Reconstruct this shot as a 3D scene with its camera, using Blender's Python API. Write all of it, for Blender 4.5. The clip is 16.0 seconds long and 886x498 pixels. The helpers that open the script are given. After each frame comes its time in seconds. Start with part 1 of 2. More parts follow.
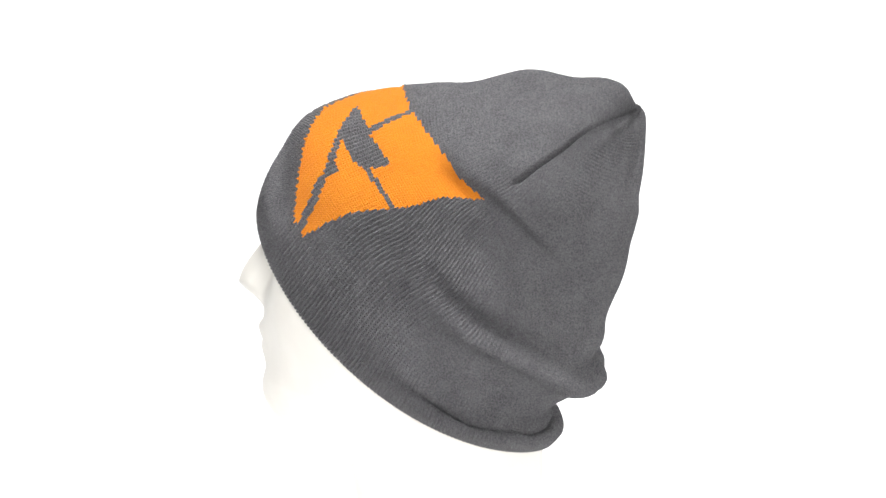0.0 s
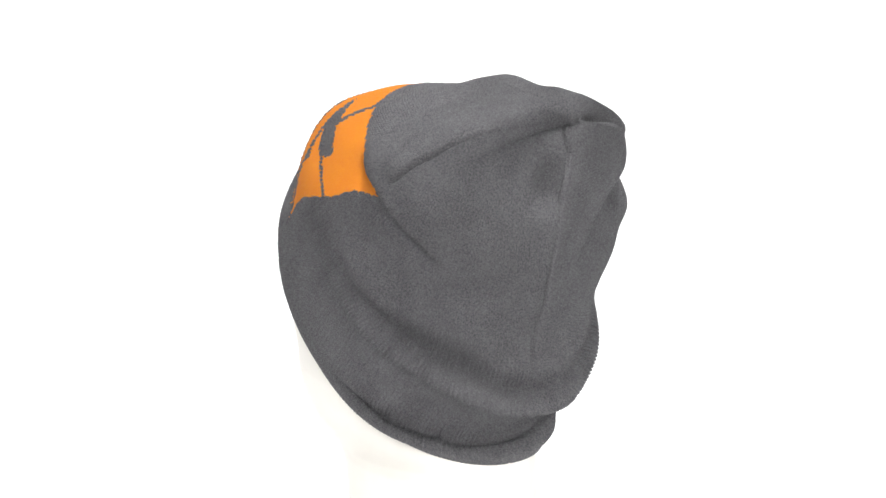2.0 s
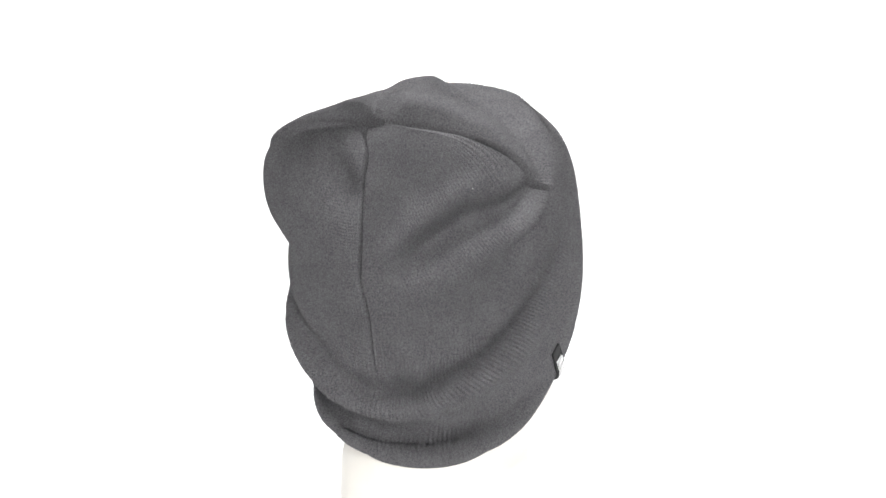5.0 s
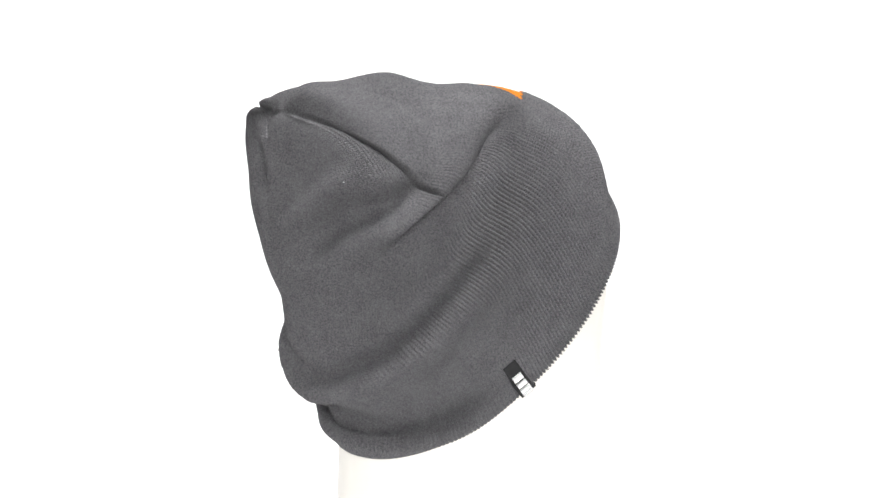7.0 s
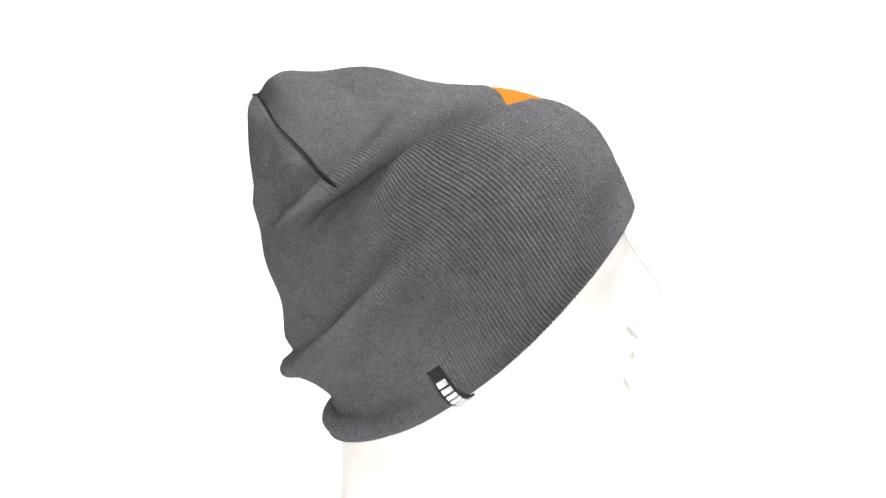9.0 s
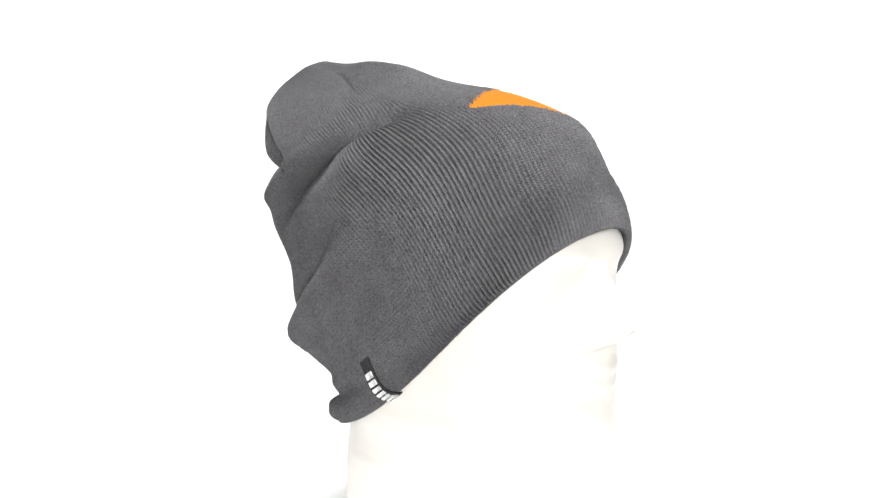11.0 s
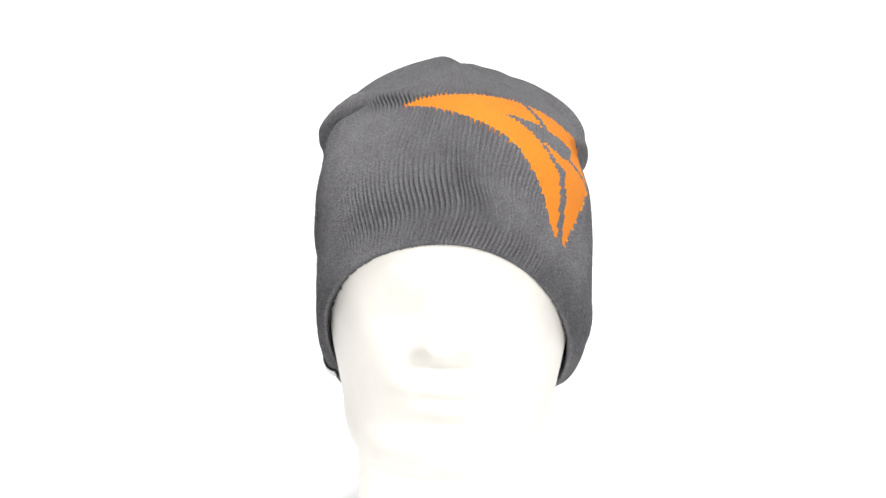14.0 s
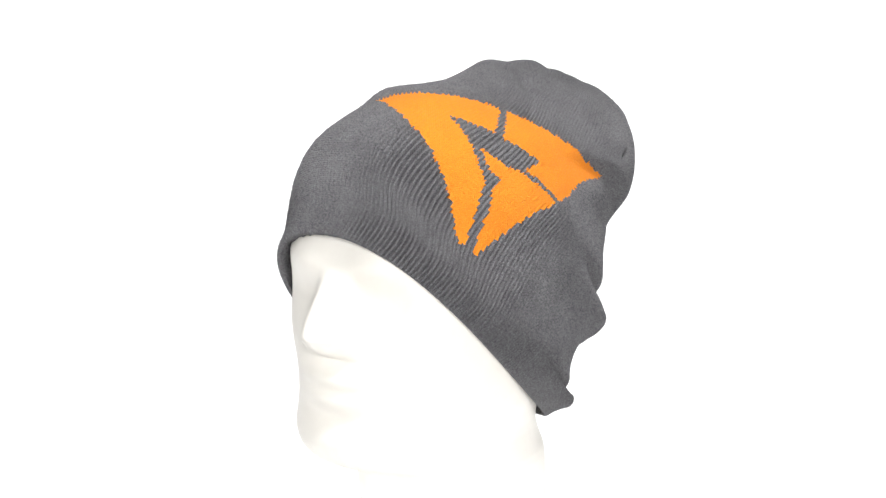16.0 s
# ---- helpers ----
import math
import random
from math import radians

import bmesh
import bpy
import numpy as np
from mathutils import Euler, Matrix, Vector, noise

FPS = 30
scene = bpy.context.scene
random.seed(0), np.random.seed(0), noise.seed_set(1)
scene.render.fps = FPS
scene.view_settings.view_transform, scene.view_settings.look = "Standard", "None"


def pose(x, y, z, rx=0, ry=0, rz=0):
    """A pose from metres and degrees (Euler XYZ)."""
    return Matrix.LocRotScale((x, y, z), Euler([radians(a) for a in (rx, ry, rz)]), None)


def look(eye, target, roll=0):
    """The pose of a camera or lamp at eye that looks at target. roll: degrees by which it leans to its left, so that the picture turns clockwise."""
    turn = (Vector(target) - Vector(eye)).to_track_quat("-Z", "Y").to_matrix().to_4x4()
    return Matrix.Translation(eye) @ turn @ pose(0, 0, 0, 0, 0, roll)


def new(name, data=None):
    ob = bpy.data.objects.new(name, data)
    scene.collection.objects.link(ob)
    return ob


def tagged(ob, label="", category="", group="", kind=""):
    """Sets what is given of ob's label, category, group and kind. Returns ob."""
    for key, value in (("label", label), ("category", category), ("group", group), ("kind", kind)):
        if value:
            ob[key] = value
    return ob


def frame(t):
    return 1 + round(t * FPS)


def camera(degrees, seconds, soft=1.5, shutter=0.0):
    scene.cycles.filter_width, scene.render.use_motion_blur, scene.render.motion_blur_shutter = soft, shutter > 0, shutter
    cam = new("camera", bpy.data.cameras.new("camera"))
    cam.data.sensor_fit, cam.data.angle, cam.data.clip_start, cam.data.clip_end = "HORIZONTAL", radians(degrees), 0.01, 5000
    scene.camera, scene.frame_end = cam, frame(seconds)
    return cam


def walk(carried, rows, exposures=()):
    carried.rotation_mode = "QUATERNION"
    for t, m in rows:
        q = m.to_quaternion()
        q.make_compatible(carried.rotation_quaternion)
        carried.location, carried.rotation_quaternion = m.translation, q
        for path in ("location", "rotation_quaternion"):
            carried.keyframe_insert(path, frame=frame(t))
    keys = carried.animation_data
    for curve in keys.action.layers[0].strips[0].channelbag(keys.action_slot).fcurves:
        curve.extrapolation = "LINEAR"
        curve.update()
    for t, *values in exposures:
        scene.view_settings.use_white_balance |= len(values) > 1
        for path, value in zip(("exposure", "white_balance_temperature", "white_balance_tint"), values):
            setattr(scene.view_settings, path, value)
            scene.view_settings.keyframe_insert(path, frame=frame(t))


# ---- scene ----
from mathutils import kdtree

# Camera on a tripod, slightly above the hat, looking down at it.
BASE = 0.22                      # height of the turning origin over the studio floor
AXIS = 0.0014                    # the turning axis stands a little beside the camera's line
EYE = (0.0, -1.0, BASE + 0.2165)
cam = camera(28.98, 16.0, soft=1.5)
walk(cam, [(0.0, look(EYE, (0, 0, BASE), 0.69)), (16.0, look(EYE, (0, 0, BASE), 0.69))])

# The head's heading, in degrees, as it is turned once round.
TURN = [(0.0, 161.0), (1.5, 133.3), (4.0, 87.2), (6.5, 40.8), (9.0, -5.4), (11.5, -50.0), (14.0, -94.5), (15.0, -111.9), (16.0, -129.0)]
FACE = 4.0                       # the hat sits turned by this much to the head's right

# ---------------------------------------------------------------- light
world = bpy.data.worlds.new("studio_world")
scene.world = world
world.use_nodes = True
world.node_tree.nodes["Background"].inputs[0].default_value = (1.0, 1.0, 1.0, 1)
world.node_tree.nodes["Background"].inputs[1].default_value = 0.4


def area_lamp(name, eye, target, sx, sy, watts, colour=(1, 1, 1)):
    data = bpy.data.lights.new(name, "AREA")
    data.shape, data.size, data.size_y, data.energy, data.color = "RECTANGLE", sx, sy, watts, colour
    ob = new(name, data)
    ob.matrix_world = look(eye, target)
    return ob


area_lamp("softbox_overhead", (0.14, -0.45, 2.2), (0, 0.05, 0.15), 0.55, 0.55, 37)
area_lamp("softbox_front", (0.16, -2.2, 0.80), (0, 0, 0.22), 0.7, 0.7, 38)
# Two added fills, out of view, that only push the paper to pure white.
area_lamp("added_backdrop_fill_west", (-1.1, 0.5, 0.55), (-0.3, 1.5, 0.25), 0.4, 0.8, 7)
area_lamp("added_backdrop_fill_east", (1.1, 0.5, 0.55), (0.3, 1.5, 0.25), 0.4, 0.8, 7)
scene.view_settings.exposure = 0.64


# ---------------------------------------------------------------- materials
def material(name, colour, rough=0.9, sheen=0.0):
    m = bpy.data.materials.new(name)
    m.use_nodes = True
    b = m.node_tree.nodes["Principled BSDF"]
    b.inputs["Base Color"].default_value = (*colour, 1)
    b.inputs["Roughness"].default_value = rough
    b.inputs["Sheen Weight"].default_value = sheen
    return m, m.node_tree, b


def add(nt, kind, **inputs):
    n = nt.nodes.new(kind)
    for k, v in inputs.items():
        n.inputs[k.replace("_", " ")].default_value = v
    return n


def math_node(nt, op, a, b=None):
    n = nt.nodes.new("ShaderNodeMath")
    n.operation = op
    for i, x in enumerate((a, b)):
        if x is None:
            continue
        if isinstance(x, (int, float)):
            n.inputs[i].default_value = x
        else:
            nt.links.new(x, n.inputs[i])
    return n.outputs[0]


def knit(name, light, dark):
    """Fine rib knit: columns and rows of stitches from the UV map, with fuzz and a slow mottling."""
    m, nt, b = material(name, light, 0.95, 0.0)
    uv = nt.nodes.new("ShaderNodeUVMap")
    uv.uv_map = "stitches"
    sep = nt.nodes.new("ShaderNodeSeparateXYZ")
    nt.links.new(uv.outputs[0], sep.inputs[0])
    col = math_node(nt, "MULTIPLY", sep.outputs[0], 2 * math.pi)
    row = math_node(nt, "MULTIPLY", sep.outputs[1], 2 * math.pi)
    wob = math_node(nt, "MULTIPLY", math_node(nt, "COSINE", math_node(nt, "MULTIPLY", col, 2.0)), 1.6)
    stitch = math_node(nt, "COSINE", math_node(nt, "ADD", row, wob))
    rib = math_node(nt, "COSINE", col)
    geo = nt.nodes.new("ShaderNodeTexCoord")
    fuzz = add(nt, "ShaderNodeTexNoise", Scale=1100.0, Detail=4.0, Roughness=0.75)
    slow = add(nt, "ShaderNodeTexNoise", Scale=60.0, Detail=3.0, Roughness=0.6)
    nt.links.new(geo.outputs["Object"], fuzz.inputs["Vector"])
    nt.links.new(geo.outputs["Object"], slow.inputs["Vector"])
    h = math_node(nt, "ADD", math_node(nt, "MULTIPLY", stitch, 0.45), math_node(nt, "MULTIPLY", rib, 0.15))
    h = math_node(nt, "ADD", h, math_node(nt, "MULTIPLY", fuzz.outputs[0], 1.6))
    bump = add(nt, "ShaderNodeBump", Strength=0.9, Distance=0.0007)
    nt.links.new(h, bump.inputs["Height"])
    nt.links.new(bump.outputs[0], b.inputs["Normal"])
    mixf = math_node(nt, "ADD", math_node(nt, "MULTIPLY", fuzz.outputs[0], 0.85), math_node(nt, "MULTIPLY", slow.outputs[0], 0.15))
    ramp = nt.nodes.new("ShaderNodeValToRGB")
    ramp.color_ramp.elements[0].position, ramp.color_ramp.elements[1].position = 0.38, 0.70
    ramp.color_ramp.elements[0].color, ramp.color_ramp.elements[1].color = (*dark, 1), (*light, 1)
    nt.links.new(mixf, ramp.inputs[0])
    nt.links.new(ramp.outputs[0], b.inputs["Base Color"])
    return m


GREY_KNIT = knit("grey_knit", (0.244, 0.239, 0.2485), (0.072, 0.070, 0.0745))
ORANGE_KNIT = knit("orange_knit", (0.90, 0.325, 0.015), (0.80, 0.215, 0.007))
PLASTIC, nt_p, b_p = material("ivory_mannequin", (0.73, 0.697, 0.63), 0.5)
n_p = add(nt_p, "ShaderNodeTexNoise", Scale=14.0, Detail=4.0)
r_p = nt_p.nodes.new("ShaderNodeValToRGB")
r_p.color_ramp.elements[0].color, r_p.color_ramp.elements[1].color = (0.80, 0.764, 0.70, 1), (0.86, 0.832, 0.775, 1)
nt_p.links.new(n_p.outputs[0], r_p.inputs[0])
nt_p.links.new(r_p.outputs[0], b_p.inputs["Base Color"])
BLACK_TAPE, nt_b, b_b = material("black_woven_tape", (0.012, 0.012, 0.013), 0.8)
WHITE_THREAD, nt_w, b_w = material("white_thread", (0.8, 0.8, 0.8), 0.8)
PAPER, nt_s, b_s = material("white_seamless", (0.93, 0.93, 0.93), 0.9)
n_s = add(nt_s, "ShaderNodeTexNoise", Scale=3.0, Detail=5.0)
r_s = nt_s.nodes.new("ShaderNodeValToRGB")
r_s.color_ramp.elements[0].color, r_s.color_ramp.elements[1].color = (0.92, 0.92, 0.92, 1), (0.95, 0.95, 0.95, 1)
nt_s.links.new(n_s.outputs[0], r_s.inputs[0])
nt_s.links.new(r_s.outputs[0], b_s.inputs["Base Color"])
# Grey of the unseen room, kept dark so little light bounces onto the head.
ROOM_GREY, nt_l, b_l = material("unseen_room_grey", (0.18, 0.18, 0.18), 0.9)


# ---------------------------------------------------------------- helpers
def mesh_object(name, verts, faces, mats, smooth=True):
    me = bpy.data.meshes.new(name)
    me.from_pydata([tuple(v) for v in verts], [], [tuple(f) for f in faces])
    for m in mats:
        me.materials.append(m)
    if smooth:
        me.polygons.foreach_set("use_smooth", np.ones(len(me.polygons), dtype=bool))
    me.update()
    return new(name, me)


def part(name, verts, faces, mats, parent, label=""):
    ob = mesh_object(name, verts, faces, mats)
    ob.parent = parent
    return tagged(ob, label)


def spline(values, x):
    """Natural cubic through evenly spaced rows of values, at x from 0 to 1."""
    y = np.array(values, dtype=float)
    n, h = len(y), 1.0 / (len(values) - 1)
    a, rhs = np.eye(n) * 4.0, np.zeros_like(y)
    a[0, 0] = a[-1, -1] = 1
    for i in range(1, n - 1):
        a[i, i - 1] = a[i, i + 1] = 1
        rhs[i] = 6 * (y[i + 1] - 2 * y[i] + y[i - 1]) / h ** 2
    m = np.linalg.solve(a, rhs)
    i = np.clip((x / h).astype(int), 0, n - 2)
    q = x / h - i
    p = 1 - q
    if y.ndim > 1:
        p, q = p[:, None], q[:, None]
    return p * y[i] + q * y[i + 1] + ((p ** 3 - p) * m[i] + (q ** 3 - q) * m[i + 1]) * h * h / 6


def bell(x, at, width):
    return np.exp(-((x - at) / width) ** 2)


def box(name, lo, hi, mat):
    x0, y0, z0 = lo
    x1, y1, z1 = hi
    v = [(x, y, z) for z in (z0, z1) for x, y in ((x0, y0), (x1, y0), (x1, y1), (x0, y1))]
    f = [(3, 2, 1, 0), (4, 5, 6, 7), (0, 1, 5, 4), (1, 2, 6, 5), (2, 3, 7, 6), (3, 0, 4, 7)]
    return tagged(mesh_object(name, v, f, [mat], False), kind="structure")


# ---------------------------------------------------------------- the studio
def studio():
    """Unseen grey walls and ceiling, added to limit bounce, and a white paper sweep that runs from the floor up the
    rear wall in one curve.
    """
    tagged(box("floor", (-2.0, -2.6, -0.12), (2.0, 2.2, -0.02), ROOM_GREY), "unseen grey floor, added to limit bounced light")
    tagged(box("ceiling", (-2.0, -2.6, 2.4), (2.0, 2.2, 2.5), ROOM_GREY), "unseen grey ceiling, added to limit bounced light")
    tagged(box("wall_north", (-2.0, 2.1, -0.02), (2.0, 2.2, 2.4), ROOM_GREY), "unseen grey wall, added to limit side light")
    tagged(box("wall_south", (-2.0, -2.6, -0.02), (2.0, -2.5, 2.4), ROOM_GREY), "unseen grey wall, added to limit side light")
    tagged(box("wall_west", (-2.0, -2.5, -0.02), (-1.9, 2.1, 2.4), ROOM_GREY), "unseen grey wall, added to limit side light")
    tagged(box("wall_east", (1.9, -2.5, -0.02), (2.0, 2.1, 2.4), ROOM_GREY), "unseen grey wall, added to limit side light")
    line = [(-0.15, 0.0), (0.9, 0.0)]
    line += [(0.9 + 0.9 * math.sin(a), 0.9 - 0.9 * math.cos(a)) for a in np.linspace(0.05, math.pi / 2, 24)]
    line += [(1.8, 1.0)]
    verts, faces = [], []
    for off in (0.0, -0.015):
        for k, (y, z) in enumerate(line):
            bend = min(max((y - 0.9) / 0.9, 0), 1)
            verts += [(-0.78, y - off * bend, z + off * (1 - bend)), (0.78, y - off * bend, z + off * (1 - bend))]
    n = len(line)
    for k in range(n - 1):
        a, b = 2 * k, 2 * n + 2 * k
        faces += [(a, a + 1, a + 3, a + 2), (b, b + 2, b + 3, b + 1), (a, a + 2, b + 2, b), (a + 1, b + 1, b + 3, a + 3)]
    faces += [(0, 2 * n, 2 * n + 1, 1), (2 * n - 2, 2 * n - 1, 4 * n - 1, 4 * n - 2)]
    tagged(mesh_object("backdrop", verts, faces, [PAPER]), "white seamless paper sweep behind the mannequin", kind="structure")


# ---------------------------------------------------------------- the mannequin head
# From the crown down to the neck's foot: height, front, rear and half width.
HEAD_Z = [0.090, 0.078, 0.055, 0.030, 0.008, -0.012, -0.030, -0.045, -0.060, -0.075, -0.090, -0.102, -0.111, -0.118, -0.130, -0.160, -0.190, -0.220]
HEAD_FRONT = [0.020, 0.052, 0.084, 0.100, 0.1045, 0.104, 0.106, 0.110, 0.111, 0.110, 0.111, 0.107, 0.094, 0.071, 0.055, 0.0495, 0.050, 0.053]
HEAD_REAR = [-0.020, -0.055, -0.076, -0.086, -0.089, -0.088, -0.082, -0.075, -0.069, -0.064, -0.062, -0.062, -0.062, -0.062, -0.062, -0.0625, -0.063, -0.065]
HEAD_HALF = [0.020, 0.048, 0.062, 0.068, 0.072, 0.0725, 0.071, 0.069, 0.066, 0.063, 0.060, 0.057, 0.0545, 0.053, 0.0525, 0.0525, 0.053, 0.055]


def mannequin_head():
    nu, nv = 160, 220
    t = np.linspace(0, 1, nv)
    rows = np.array([HEAD_Z, HEAD_FRONT, HEAD_REAR, HEAD_HALF]).T
    prof = spline(rows, t)
    u = np.linspace(0, 2 * math.pi, nu, endpoint=False)
    z = np.repeat(prof[:, 0], nu)
    fr, re, ha = (np.repeat(prof[:, k], nu) for k in (1, 2, 3))
    uu = np.tile(u, nv)
    c, s = np.cos(uu), np.sin(uu)
    mid, half = (fr + re) / 2, (fr - re) / 2
    x = mid + half * c
    y = ha * np.sign(s) * np.abs(s) ** np.where(c > 0, 0.82 - 0.15 * np.clip((z + 0.07) / 0.04, 0, 1), 0.92)
    y = y * (1 + 0.07 * np.clip((-0.105 - z) / 0.02, 0, 1)) + 0.004 * np.clip((-0.09 - z) / 0.03, 0, 1)
    y = y + 0.003 * np.clip((z + 0.10) / 0.02, 0, 1)
    face = np.clip(c, 0, 1)
    # nose: a ridge that rises to the tip and ends short above the lip
    rise = np.sin(math.pi / 2 * np.clip((0.012 - z) / 0.040, 0, 1)) ** 1.25 * np.clip((z + 0.042) / 0.013, 0, 1) ** 0.7
    broad = 0.007 + 0.007 * np.clip((0.0 - z) / 0.034, 0, 1)
    x = x + 0.0265 * rise * np.exp(-np.abs(y / broad) ** 2.2) * (c > 0)
    # brows, eye hollows, cheek bones, lips, chin
    x = x + face * 0.004 * bell(z, 0.010, 0.010) * bell(np.abs(y), 0.022, 0.020)
    x = x - face * 0.0075 * bell(z, -0.010, 0.011) * bell(np.abs(y), 0.031, 0.014)
    x = x + face * 0.0025 * bell(z, -0.010, 0.007) * bell(np.abs(y), 0.030, 0.010)
    x = x - face * 0.007 * bell(z, -0.055, 0.020) * bell(np.abs(y), 0.043, 0.016)
    x = x + face * 0.0060 * bell(z, -0.0535, 0.0055) * bell(y, 0, 0.019)
    x = x + face * 0.0050 * bell(z, -0.0655, 0.0055) * bell(y, 0, 0.017)
    x = x - face * 0.0012 * bell(z, -0.0595, 0.0026) * bell(y, 0, 0.020)
    x = x - face * 0.0015 * bell(z, -0.0755, 0.005) * bell(y, 0, 0.022)
    x = x + face * 0.004 * bell(z, -0.092, 0.011) * bell(y, 0, 0.018)
    verts = under_hat(np.stack([x, y, z], 1)).tolist()
    faces = []
    for j in range(nv - 1):
        for i in range(nu):
            k = (i + 1) % nu
            faces.append((j * nu + i, (j + 1) * nu + i, (j + 1) * nu + k, j * nu + k))
    faces.append(tuple(range(nu)))
    faces.append(tuple((nv - 1) * nu + i for i in reversed(range(nu))))
    ob = mesh_object("mannequin_head", verts, faces, [PLASTIC])
    return tagged(ob, "glossy ivory plastic mannequin head on its neck, turning", "mannequin head")


# ---------------------------------------------------------------- the hat
# Eleven rings from the hem (first) to the crown's gathered tip (last).
RING_FRONT = [(0.1113, 0.0277), (0.1028, 0.0444), (0.0947, 0.0616), (0.076, 0.0811), (0.0432, 0.0932), (0.0158, 0.0966), (-0.0177, 0.1011), (-0.0447, 0.1086), (-0.0717, 0.1054), (-0.0972, 0.1041), (-0.1104, 0.0919)]
RING_BACK = [(-0.0689, -0.1141), (-0.0723, -0.0998), (-0.0675, -0.0915), (-0.0822, -0.0806), (-0.096, -0.0699), (-0.0972, -0.0379), (-0.107, -0.0109), (-0.1138, 0.0183), (-0.117, 0.0505), (-0.1169, 0.0817), (-0.1104, 0.0919)]
RING_SIDE = [(-0.001, -0.0235, -0.0049, -0.0309), (0.0021, -0.0229, 0.0084, -0.028), (0.0008, -0.0172, 0.0023, 0.0026), (0.0005, -0.0049, 0.0011, 0.0248), (0.0056, -0.0004, 0.0053, 0.0307), (0.0064, 0.0035, 0.0072, 0.0271), (0.0102, 0.0032, 0.0087, 0.0101), (0.0105, -0.0024, 0.0135, -0.0067), (0.007, -0.0001, 0.0149, -0.0047), (-0.0027, -0.0045, 0.0094, -0.0067), (-0.0039, -0.0033, -0.0017, -0.0012)]
RING_HALF = [(0.0719, 0.064), (0.0729, 0.082), (0.0793, 0.0792), (0.0832, 0.0806), (0.0848, 0.0777), (0.0781, 0.0826), (0.0815, 0.0767), (0.0809, 0.0753), (0.0676, 0.0659), (0.0375, 0.0413), (0.0, 0.0)]
RING_SHAPE = [(0.0645, 0.3119, 0.1675, 0.3488), (0.0836, 0.2251, -0.0083, 0.0893), (-0.1325, 0.2346, -0.0514, 0.0797), (0.0222, 0.0808, -0.0475, -0.0858), (0.0679, -0.172, -0.0841, -0.035), (0.0349, -0.1039, 0.0066, -0.076), (-0.2515, -0.2569, -0.0274, -0.2219), (-0.4217, -0.5226, -0.1577, -0.2435), (-0.3768, -0.4755, -0.2032, -0.1005), (-0.2743, -0.211, -0.2241, -0.0761), (-0.0859, 0.0131, -0.1429, -0.0312)]
RING_SHIFT = [(0.0079, -0.0022), (0.0156, 0.0072), (0.0134, 0.0028), (0.0108, -0.0048), (0.0088, -0.0055), (0.0046, 0.0012), (-0.0019, 0.0025), (-0.0078, 0.0066), (-0.0089, 0.0033), (-0.0095, -0.0037), (-0.0084, -0.0097)]
RIBS = 240
ROWS = 180


def hat_surface(u, v):
    """Points of the smooth hat: u runs round from the brow over its left side, v from the hem to the tip."""
    f, b, s = spline(RING_FRONT, v), spline(RING_BACK, v), spline(RING_SIDE, v)
    wl, wr = spline(RING_HALF, v).T
    el, er, al, ar = spline(RING_SHAPE, v).T
    yf, yb = spline(RING_SHIFT, v).T
    c, sn = np.cos(u), np.sin(u)
    xz = f * ((1 + c) / 2)[:, None] + b * ((1 - c) / 2)[:, None] + np.where((sn > 0)[:, None], s[:, :2], s[:, 2:]) * (sn ** 2)[:, None]
    w, a, e = np.where(sn > 0, wl, wr), np.where(sn > 0, al, ar), np.where(sn > 0, el, er)
    y = w * sn * (1 + a * c + e * c * c) + yf * (1 + c) / 2 + yb * (1 - c) / 2
    return np.stack([xz[:, 0], y, xz[:, 1]], 1)


def grid_normals(p):
    du = np.roll(p, -1, 1) - np.roll(p, 1, 1)
    dv = np.gradient(p, axis=0)
    n = np.cross(du, dv)
    return n / (np.linalg.norm(n, axis=2, keepdims=True) + 1e-12)


def straighten(t, steps):
    """Shifts the turns so that, seen from the side, ribs run nearly straight from the hem to the crown."""
    last = 62
    v = np.repeat(np.minimum(np.linspace(0, 1, 101)[:last + 1], 0.995), 720)
    side = lambda u: hat_surface(u.ravel(), v).reshape(last + 1, 720, 3)[..., ::2]
    q = side(t[:last + 1])
    d = q[-1] - q[0]
    d /= np.linalg.norm(d, axis=1, keepdims=True)
    across = np.stack([-d[:, 1], d[:, 0]], 1)
    shift = np.zeros((last + 1, 720))
    for _ in range(4):
        u = t[:last + 1] + shift
        off = ((side(u) - q[0]) * across).sum(-1)
        slope = (((side(u + 0.02) - side(u - 0.02)) / 0.04) * across).sum(-1)
        shift -= np.clip(off * slope / (slope ** 2 + 0.0002), -0.15, 0.15)
        shift = np.clip(shift, -0.4, 0.4)
    shift *= np.sin(steps) ** 2 * 0.8
    kernel = np.exp(-0.5 * (np.arange(-40, 41) / 14.0) ** 2)
    kernel /= kernel.sum()
    shift = sum(k * np.roll(shift, i - 40, axis=1) for i, k in enumerate(kernel))
    fine = np.exp(-0.5 * (np.arange(-24, 25) / 9.0) ** 2)
    fine /= fine.sum()
    padded = np.concatenate([-shift[24:0:-1], shift, -shift[-2:-26:-1]])
    out = t.copy()
    out[:last + 1] += sum(k * padded[i:i + last + 1] for i, k in enumerate(fine))
    return out


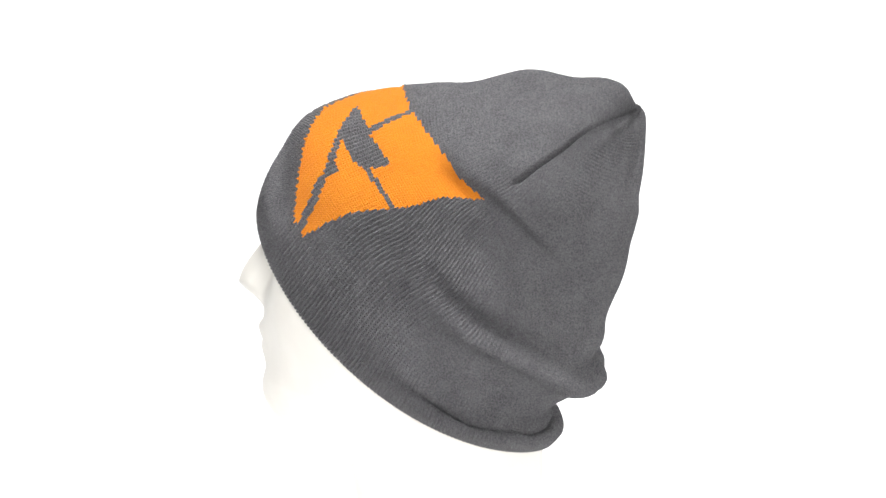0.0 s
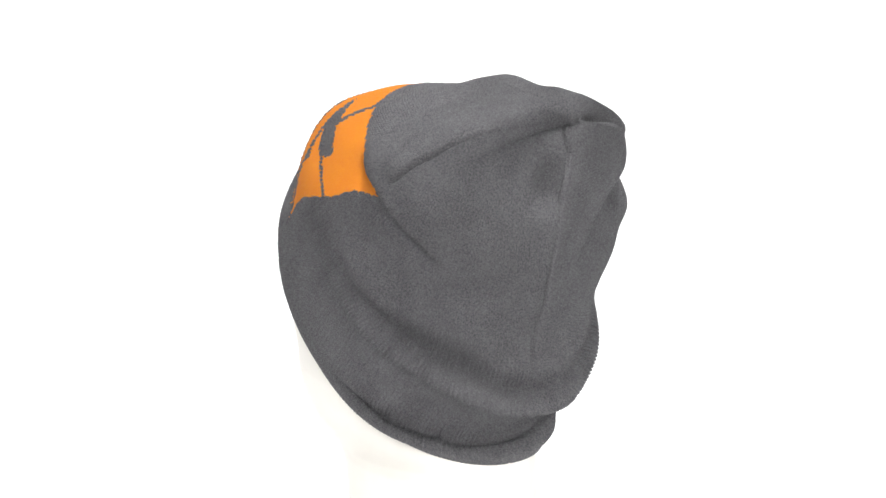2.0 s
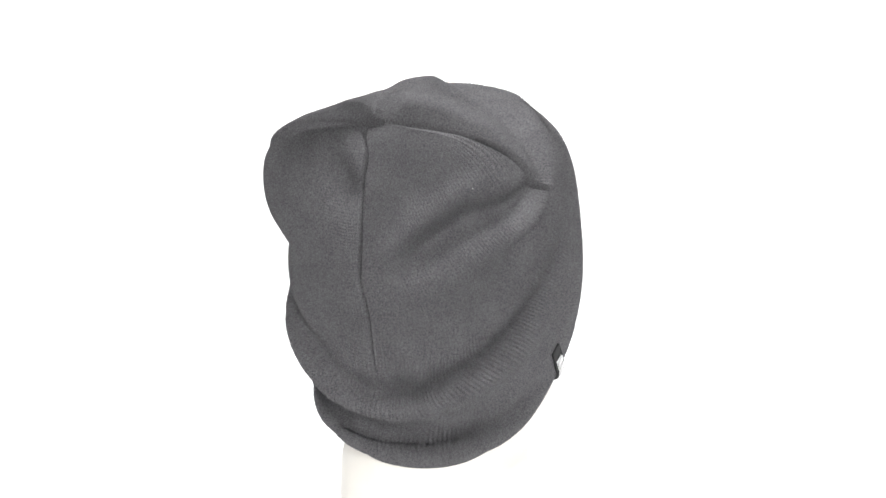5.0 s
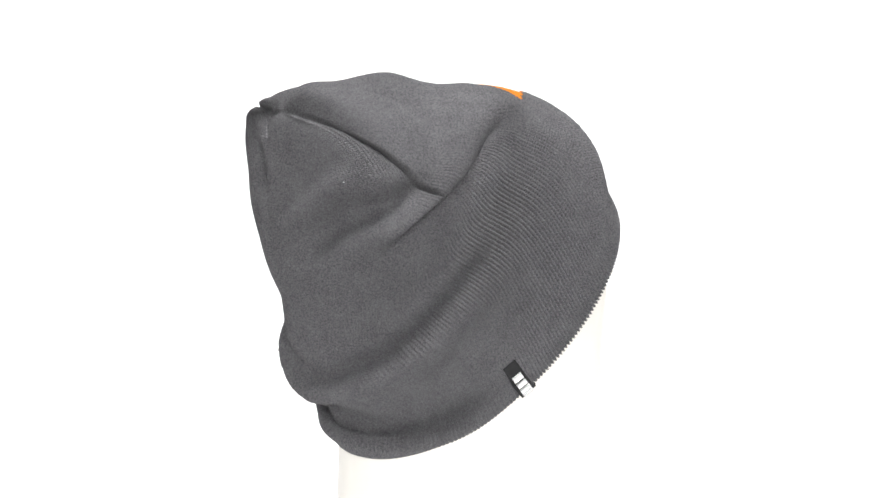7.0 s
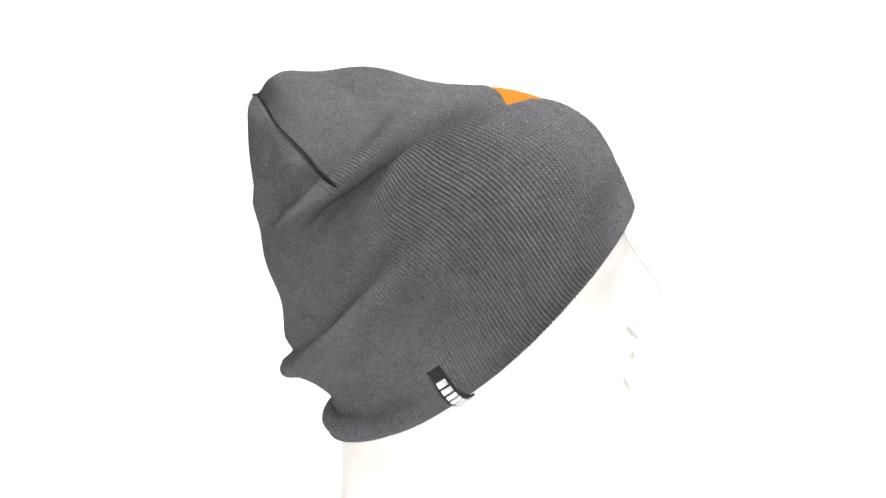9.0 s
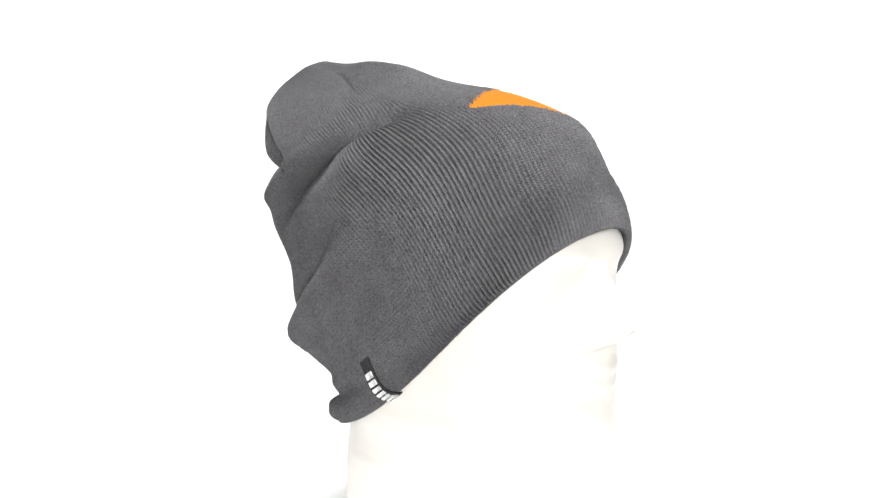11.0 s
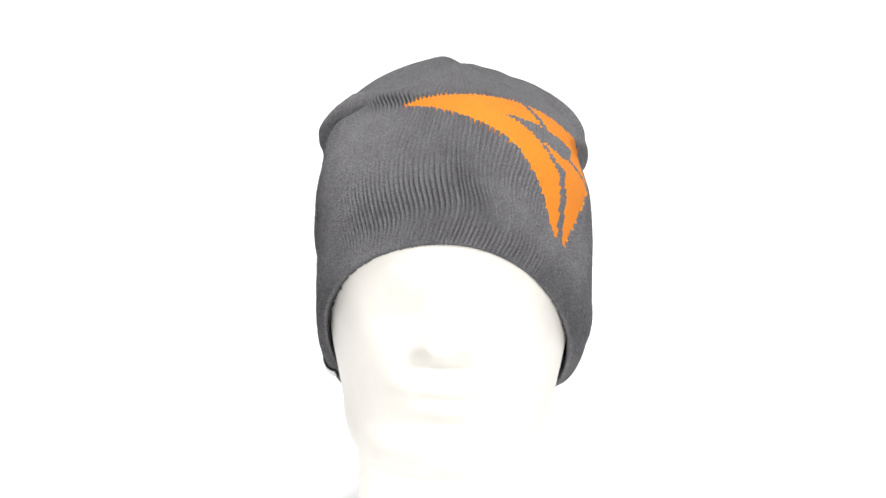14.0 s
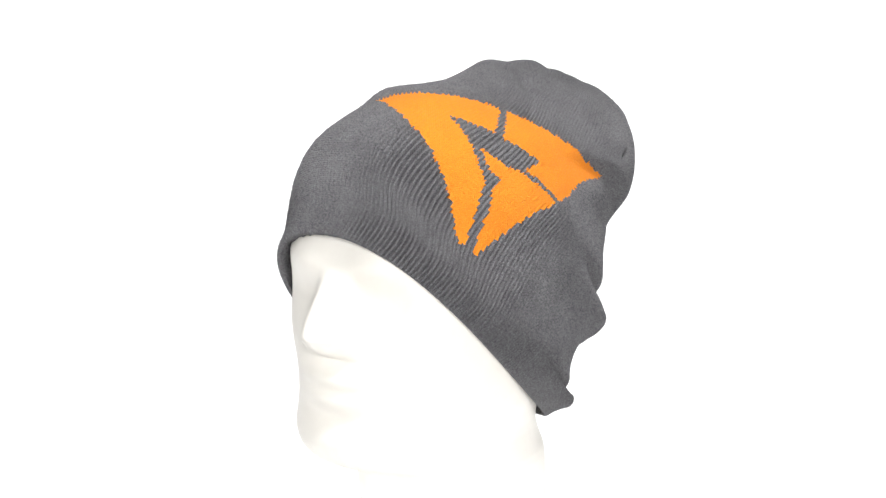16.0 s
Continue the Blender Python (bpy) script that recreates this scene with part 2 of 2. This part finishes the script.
def ring_table():
    """For a hundred rings, the turns u at which each is cut into equal lengths on either half, evened out from ring to ring so that ribs run smoothly; and the rings' lengths."""
    dense = np.linspace(-math.pi / 2, 2.5 * math.pi, 1081)
    steps = np.linspace(0, 2 * math.pi, 720, endpoint=False)
    turns, lengths = [], []
    for x in np.minimum(np.linspace(0, 1, 101), 0.995):
        p = hat_surface(dense, np.full(1081, x))
        d = np.concatenate([[0], np.cumsum(np.linalg.norm(np.diff(p, axis=0), axis=1))])
        front, back = np.interp(0, p[90:271, 1], dense[90:271]), np.interp(0, -p[450:631, 1], dense[450:631])
        d0, d1, d2 = np.interp([front, back, front + 2 * math.pi], dense, d)
        s = np.where(dense <= back, (d - d0) / (d1 - d0) * math.pi, math.pi + (d - d1) / (d2 - d1) * math.pi)
        turns.append(np.interp(steps, s, dense))
        lengths.append(d2 - d0)
    t = np.array(turns)
    kernel = np.exp(-0.5 * (np.arange(-30, 31) / 15.0) ** 2)
    kernel /= kernel.sum()
    padded = np.concatenate([2 * t[:1] - t[30:0:-1], t, 2 * t[-1:] - t[-2:-32:-1]])
    t = sum(k * padded[i:i + 101] for i, k in enumerate(kernel))
    return straighten(t, steps), np.array(lengths)


RING_TURNS, RING_LENGTHS = ring_table()


def even_rings(v, count):
    """The turns u of count even steps round the hat, for each v; and the rings' lengths."""
    steps = np.linspace(0, 2 * math.pi, count, endpoint=False)
    i = np.clip((np.asarray(v) * 100).astype(int), 0, 99)
    w = (np.asarray(v) * 100 - i)[:, None]
    rows = RING_TURNS[i] * (1 - w) + RING_TURNS[i + 1] * w
    base = np.linspace(0, 2 * math.pi, 721)
    turns = np.array([np.interp(steps, base, np.append(r, r[0] + 2 * math.pi)) for r in rows])
    return steps, turns, np.interp(v, np.linspace(0, 1, 101), RING_LENGTHS)


def window(x, lo, hi, soft):
    """1 between lo and hi, fading to 0 outside."""
    ramp = lambda q: np.clip(q, 0, 1) ** 2 * (3 - 2 * np.clip(q, 0, 1))
    return ramp((x - lo) / soft + 0.5) * ramp((hi - x) / soft + 0.5)


# Folds that run round the hat: (degrees round, v) along the line, depth (below 0: a valley), width above and below it, fade in degrees.
FOLDS = [
    ([(245.5, 0.5617), (257.75, 0.5517), (274.25, 0.5157), (287.5, 0.4958), (314.0, 0.5057), (325.75, 0.4898)], -0.0125, 0.0065, 0.015, 22),
    ([(246.5, 0.6157), (258.75, 0.6057), (275.0, 0.5697), (287.75, 0.5517), (314.25, 0.5597), (326.0, 0.5457)], 0.003, 0.014, 0.008, 22),
    ([(202.5, 0.6757), (215.5, 0.7016), (227.5, 0.7176), (240.0, 0.7296), (265.5, 0.7096), (273.5, 0.6897)], -0.0062, 0.01, 0.013, 22),
    ([(194.5, 0.6996), (218.5, 0.7536), (242.5, 0.7896), (248.0, 0.7936)], 0.0024, 0.008, 0.008, 20),
    ([(59.75, 0.5297), (71.25, 0.5477), (84.25, 0.5897), (100.25, 0.6037), (122.25, 0.5897)], -0.0024, 0.008, 0.013, 26),
    ([(59.5, 0.5697), (71.0, 0.5877), (84.0, 0.6297), (100.0, 0.6437), (122.0, 0.6297)], 0.001, 0.01, 0.008, 22),
    ([(99.25, 0.3818), (110.0, 0.3918), (120.5, 0.4038), (130.25, 0.4238), (141.0, 0.4378), (152.25, 0.4458), (162.25, 0.4218), (176.0, 0.4238), (186.5, 0.4298), (195.75, 0.4078), (199.25, 0.4138), (216.75, 0.3738), (231.5, 0.3478), (246.5, 0.3338), (257.5, 0.3238), (272.0, 0.3198)], -0.0047, 0.009, 0.007, 40),
    ([(100.25, 0.3278), (110.75, 0.3378), (121.0, 0.3498), (130.25, 0.3698), (140.75, 0.3838), (152.0, 0.3918), (162.25, 0.3678), (176.0, 0.3698), (186.5, 0.3758), (195.75, 0.3538), (199.25, 0.3598), (216.25, 0.3198), (230.25, 0.2939), (245.25, 0.2799), (256.25, 0.2699), (271.0, 0.2659)], 0.0027, 0.008, 0.009, 40),
    ([(113.5, 0.1319), (125.0, 0.1319), (136.25, 0.1379), (147.25, 0.1479), (159.25, 0.1579), (163.5, 0.1259), (174.5, 0.1219), (186.5, 0.1219), (208.25, 0.1259), (218.0, 0.1179), (231.25, 0.1179), (243.0, 0.1159)], -0.0040, 0.008, 0.007, 36),
    ([(113.25, 0.058), (124.75, 0.058), (135.75, 0.064), (146.75, 0.074), (159.0, 0.084), (163.5, 0.052), (174.5, 0.048), (186.5, 0.048), (208.5, 0.052), (218.0, 0.044), (231.75, 0.044), (243.25, 0.042)], 0.0016, 0.009, 0.009, 36),
    ([(165.5, 0.8156), (182.0, 0.8156)], -0.005, 0.011, 0.009, 18),
    ([(323.5, 0.7156), (327.5, 0.7676), (329.0, 0.7936)], -0.0026, 0.009, 0.009, 14),
    ([(16.5, 0.7236), (32.5, 0.6557)], -0.002, 0.009, 0.009, 14),
    ([(49.0, 0.5757), (51.5, 0.6377), (55.0, 0.7036)], -0.0008, 0.008, 0.01, 16),
]
ROLL_UPPER, ROLL_LOWER = 6, 8
# Sewn seams of the crown, from low to high: (v, degrees round).
SEAM_LEFT = [(0.6757, 85.0), (0.7436, 87.25), (0.7996, 91.0), (0.8656, 85.25), (1.0, 85.5)]
SEAM_RIGHT = [(0.5657, 274.75), (0.6777, 276.5), (0.7436, 273.75), (0.8596, 263.25), (1.0, 264.0)]
SEAM_BACK = [(0.0, 180.0), (0.036, 180.5), (0.4878, 176.5), (0.6437, 175.0), (0.7256, 182.0), (0.8076, 186.0), (0.8696, 194.75), (1.0, 191.0)]
SEAM_FRONT = [(0.7016, 361.25), (0.8436, 358.0), (1.0, 358.0)]


def relief(s, v, lengths):
    """How far the cloth stands out of the smooth hat: folds and the pulled-in seams. s in degrees."""
    out = np.zeros_like(s)
    for path, depth, above, below, fade in FOLDS:
        pts = sorted(path)
        at = np.interp(s, [p[0] for p in pts], [p[1] for p in pts])
        d = (v - at) * 0.30
        out += 1.55 * depth * np.exp(-(d / (0.9 * np.where(d > 0, above, below))) ** 2) * window(s, pts[0][0], pts[-1][0], fade)
    for path, depth, lift, end in ((SEAM_LEFT, 0.0075, -1, 0.03), (SEAM_RIGHT, 0.0075, 1, 0.03), (SEAM_BACK, 0.0048, 0, 0.03), (SEAM_FRONT, 0.0018, 0, 0.06)):
        at = np.interp(v, [p[0] for p in path], [p[1] for p in path])
        d = np.radians((s - at + 180) % 360 - 180) * lengths / (2 * math.pi)
        on = np.clip((v - path[0][0]) / end + 0.3, 0, 1) * np.clip((1.0 - v) / 0.07, 0, 1)
        if path is SEAM_BACK:
            on = on * np.clip((v - 0.40) / 0.12, 0.22, 1)
        out -= depth * np.exp(-(d / 0.0010) ** 2) * on
        out -= 0.0012 * np.exp(-(d / 0.006) ** 2) * on
        if lift:
            out += 0.0032 * np.exp(-np.abs(d) / 0.009) * (d * lift > 0) * on * np.clip((0.93 - v) / 0.12, 0, 1)
    return out


def cloth(s, v, lengths, p):
    n = grid_normals(p)
    # slow unevenness of hand-pulled cloth
    slow = 0.0003 * (np.sin(np.radians(s) * 7 + v * 19) + np.sin(np.radians(s) * 11 - v * 31 + 1.7)) * np.clip(v * 6, 0, 1) * np.clip((1 - v) * 6, 0, 1)
    # ribs open where the cloth is stretched: over the brow and along the two rolls behind
    wale = np.abs(np.sin(np.radians(s) * RIBS / 2))
    front = np.minimum(s, 360 - s)
    open_ribs = 0.28 + 1.0 * np.clip((110 - front) / 40, 0, 1) * np.clip((0.60 - v) / 0.15, 0, 1)
    for path in (FOLDS[ROLL_UPPER][0], FOLDS[ROLL_LOWER][0]):
        at = np.interp(s, [q[0] for q in path], [q[1] for q in path])
        open_ribs += 1.1 * np.exp(-((v - at + 0.012) / 0.045) ** 2) * window(s, path[0][0], path[-1][0], 40)
    uneven = np.random.RandomState(3).random_sample((s.shape[0], RIBS))
    uneven = 0.6 + 0.8 * uneven[np.arange(s.shape[0])[:, None], np.floor(s * RIBS / 360 + 0.5).astype(int) % RIBS]
    rib = (wale ** 0.6 - 0.75) * 0.0033 * uneven * open_ribs * np.clip(0.45 + v * 18, 0, 1) * np.clip((1 - v) * 8, 0.2, 1)
    # the inlaid emblem lies flatter
    turn = np.where(s < 200, s + 360, s)
    inlaid = inside(turn, v, EMBLEM_BLADE) | inside(turn, v, EMBLEM_WING) | inside(turn, v, EMBLEM_KEEL)
    whole = EMBLEM_BLADE[:5] + EMBLEM_WING[:6] + EMBLEM_KEEL[3:7] + EMBLEM_BLADE[11:]
    rib = np.where(inlaid, rib * 0.1, np.where(inside(turn, v, whole), rib * 0.45, rib))
    return p + n * (relief(s, v, lengths) + slow + rib)[..., None]


# The emblem's three panels: (degrees round, v) of their corners.
EMBLEM_BLADE = [(343.0, 0.3998), (357.75, 0.4538), (369.25, 0.4838), (378.25, 0.5017), (386.0, 0.5077), (391.75, 0.4178), (378.5, 0.3918), (388.5, 0.3618), (397.75, 0.3238), (401.25, 0.3078), (405.25, 0.2479), (407.5, 0.1939), (405.0, 0.1899), (397.5, 0.2419), (387.5, 0.2879), (378.0, 0.3198), (363.5, 0.3618)]
EMBLEM_WING = [(388.25, 0.5157), (406.75, 0.5437), (422.5, 0.5597), (429.75, 0.5617), (444.25, 0.5817), (433.0, 0.5077), (424.25, 0.4078), (407.25, 0.3938), (409.25, 0.4418), (394.75, 0.4178)]
EMBLEM_KEEL = [(393.0, 0.3598), (402.25, 0.3678), (407.75, 0.3818), (423.25, 0.3978), (419.5, 0.3338), (416.0, 0.2679), (411.5, 0.1939), (410.25, 0.1979), (407.75, 0.2699), (404.0, 0.3078), (404.25, 0.3338), (399.25, 0.3338)]


def inside(x, y, corners):
    hit = np.zeros(x.shape, dtype=bool)
    for (x0, y0), (x1, y1) in zip(corners, corners[1:] + corners[:1]):
        if y0 != y1:
            hit ^= ((y0 > y) != (y1 > y)) & (x < (x1 - x0) * (y - y0) / (y1 - y0) + x0)
    return hit


def cut_part(name, verts, quads, corner_uv, mats, parent, label=""):
    """A mesh of these quads alone, with the stitches' UV map."""
    used, back = np.unique(quads, return_inverse=True)
    ob = part(name, verts[used].tolist(), back.reshape(-1, 4).tolist(), mats, parent, label)
    lay = ob.data.uv_layers.new(name="stitches")
    lay.data.foreach_set("uv", corner_uv.ravel().astype(np.float32))
    return ob


def strip_on_hat(spots, lift):
    """Points on the outside of the hat at (degrees round, v), lifted off it."""
    pts = []
    for s, v in spots:
        grid_v = np.clip(np.array([v - 0.004, v, v + 0.004]), 0, 1)
        steps, turns, lengths = even_rings(grid_v, 720)
        p = hat_surface(turns.ravel(), np.repeat(grid_v, 720)).reshape(3, 720, 3)
        n = grid_normals(p)
        k = int(round(s * 2)) % 720
        r = relief(np.array([s]), np.array([v]), lengths[1:2])[0]
        pts.append(p[1, k] + n[1, k] * (r + lift))
    return np.array(pts)


def slab(outer, inner, rows, cols):
    """A closed thin slab from two grids of points."""
    v = outer.tolist() + inner.tolist()
    m, f = rows * cols, []
    for j in range(rows - 1):
        for i in range(cols - 1):
            a = j * cols + i
            f.append((a, a + 1, a + cols + 1, a + cols))
            f.append((m + a, m + a + cols, m + a + cols + 1, m + a + 1))
    rim = [j * cols for j in range(rows)] + [(rows - 1) * cols + i for i in range(1, cols)] + [j * cols + cols - 1 for j in range(rows - 2, -1, -1)] + [i for i in range(cols - 2, 0, -1)]
    for a, b in zip(rim, rim[1:] + rim[:1]):
        f.append((a, m + a, m + b, b))
    return v, f


def knitted_hat():
    count = RIBS * 6
    outer = np.concatenate([np.linspace(0, 0.994, 281), [0.9965, 0.9985, 0.9995]])
    # the cloth turns in at the hem and runs up inside
    turned = [(0.16, 0.0030), (0.12, 0.0030), (0.08, 0.0030), (0.05, 0.0030), (0.025, 0.0030), (0.010, 0.0029), (0.003, 0.0026), (0.0, 0.0019), (0.0, 0.0009)]
    v = np.concatenate([[r[0] for r in turned], outer])
    depth = np.concatenate([[r[1] for r in turned], np.zeros(len(outer))])
    steps, turns, lengths = even_rings(v, count)
    nv = len(v)
    vv = np.repeat(v, count).reshape(nv, count)
    ss = np.tile(np.degrees(steps), nv).reshape(nv, count)
    p = hat_surface(turns.ravel(), vv.ravel()).reshape(nv, count, 3)
    k = len(turned)
    n = grid_normals(p[k:])
    at = [int(np.argmin(np.abs(outer - x))) for x in v[:k]]
    p[k:] = cloth(ss[k:], vv[k:], np.repeat(lengths[k:, None], count, 1), p[k:])
    for j in range(k):
        p[j] = p[k + at[j]] - n[at[j]] * depth[j]
    # roll the lowest edge over
    along = p[k] - p[k + 3]
    along /= np.linalg.norm(along, axis=1, keepdims=True)
    p[k - 1] += along * 0.0007
    p[k - 2] += along * 0.0007
    verts = p.reshape(-1, 3)
    j, i = np.meshgrid(np.arange(nv - 1), np.arange(count), indexing="ij")
    i2 = (i + 1) % count
    quads = np.stack([j * count + i, j * count + i2, (j + 1) * count + i2, (j + 1) * count + i], -1).reshape(-1, 4)
    x0, x1 = i.ravel() * RIBS / count, (i.ravel() + 1) * RIBS / count
    y0, y1 = v[j.ravel()] * ROWS, v[j.ravel() + 1] * ROWS
    uv = np.stack([np.stack([x0, y0], 1), np.stack([x1, y0], 1), np.stack([x1, y1], 1), np.stack([x0, y1], 1)], 1)
    # which stitch each face belongs to, so that the emblem ends in whole stitches
    cell = 1.0
    fs = (np.floor((ss[:-1] + 180.0 / count) / cell) + 0.5) * cell
    fv = (np.floor(vv[:-1] * ROWS + 0.25) + 0.5) / ROWS
    fs, fv = fs.ravel(), fv.ravel()
    fs = np.where(fs < 200, fs + 360, fs)
    face_row = j.ravel()
    hat = tagged(new("beanie"), "dark grey knitted beanie with an orange emblem on the mannequin", "beanie")
    taken = np.zeros(len(quads), dtype=bool)
    for name, corners in (("emblem_blade", EMBLEM_BLADE), ("emblem_wing", EMBLEM_WING), ("emblem_keel", EMBLEM_KEEL)):
        pick = inside(fs, fv, corners) & (face_row >= k)
        taken |= pick
        cut_part(name, verts, quads[pick], uv[pick], [ORANGE_KNIT], hat, "orange knitted panel of the emblem")
    shell = cut_part("knit_shell", verts, quads[~taken], uv[~taken], [GREY_KNIT], hat, "dark grey ribbed knit")
    hem_label(hat)
    fluff = strip_on_hat([(246.5, 0.789)], 0.0006)[0]
    bm = bmesh.new()
    bmesh.ops.create_icosphere(bm, subdivisions=1, radius=0.0004, matrix=Matrix.Translation(Vector(fluff)) @ Matrix.Diagonal((1.4, 0.8, 0.6, 1)))
    me = bpy.data.meshes.new("lint")
    bm.to_mesh(me)
    bm.free()
    me.materials.append(WHITE_THREAD)
    lint = new("lint", me)
    lint.parent = hat
    tagged(lint, "speck of pale lint")
    return hat


def under_hat(p):
    """Keeps the head's covered part inside the cloth, which lies on it."""
    v = np.linspace(0.0, 0.96, 120)
    steps, turns, lengths = even_rings(v, 360)
    cloth_at = hat_surface(turns.ravel(), np.repeat(v, 360)).reshape(120, 360, 3)
    n = grid_normals(cloth_at)
    lift = relief(np.tile(np.degrees(steps), (120, 1)), np.repeat(v[:, None], 360, 1), np.repeat(lengths[:, None], 360, 1))
    cloth_at = (cloth_at + n * np.minimum(lift, 0)[..., None]).reshape(-1, 3)
    n = n.reshape(-1, 3)
    tree = kdtree.KDTree(len(cloth_at))
    for i, q in enumerate(cloth_at):
        tree.insert(q, i)
    tree.balance()
    a = math.radians(FACE)
    turn = np.array([[math.cos(a), -math.sin(a), 0], [math.sin(a), math.cos(a), 0], [0, 0, 1]])
    out = p @ turn.T
    for k in range(len(out)):
        _, i, d = tree.find(out[k])
        if i >= 360 and d < 0.03:
            over = (out[k] - cloth_at[i]) @ n[i] + 0.0052
            if over > 0:
                out[k] -= n[i] * over * min(1.0, (i // 360) / 6)
    return out @ turn


def hem_label(hat):
    """A woven tape label sewn on near the hem, with a row of light marks."""
    rows, cols = 9, 4
    top, foot = (254.5, 0.148), (258.0, 0.004)
    spots = []
    for r in range(rows):
        q = r / (rows - 1)
        for c in range(cols):
            w = (c / (cols - 1) - 0.5) * 6.3
            spots.append((top[0] + (foot[0] - top[0]) * q + w, max(top[1] + (foot[1] - top[1]) * q, 0.001)))
    out = strip_on_hat(spots, 0.0021)
    # the foot of the tape folds over the hem
    fold = out.reshape(rows, cols, 3)
    fold[-1] += (fold[-1] - fold[-2]) * 0.03
    inn = strip_on_hat(spots, 0.0009)
    inn.reshape(rows, cols, 3)[-1] = fold[-1] - (out.reshape(rows, cols, 3)[-2] - inn.reshape(rows, cols, 3)[-2])
    v, f = slab(out, inn, rows, cols)
    tape = part("label", v, f, [BLACK_TAPE], hat, "black woven tape label with white marks")
    o = fold
    for m in range(7):
        q0, q1 = 0.16 + m * 0.115, 0.16 + m * 0.115 + 0.08
        pts = []
        for q in (q0, q1):
            r = min(q * (rows - 1), rows - 1.001)
            j, t = int(r), r - int(r)
            line = o[j] * (1 - t) + o[j + 1] * t
            for c in (0.16, 0.80):
                x = c * (cols - 1)
                a, u = int(x), x - int(x)
                pts.append(line[a] * (1 - u) + line[a + 1] * u)
        pts = np.array(pts)
        nn = np.cross(pts[1] - pts[0], pts[2] - pts[0])
        nn /= np.linalg.norm(nn)
        if nn @ (out[5] - inn[5]) < 0:
            nn = -nn
        vv, ff = slab(pts + nn * 0.0009, pts - nn * 0.0002, 2, 2)
        part("mark", vv, ff, [WHITE_THREAD], tape)


studio()
HEAD = mannequin_head()
HAT = knitted_hat()


def motions():
    for thing, more in ((HEAD, FACE), (HAT, 0.0)):
        walk(thing, [(t, pose(AXIS, 0, BASE, 0, 0, a + more)) for t, a in TURN])


motions()
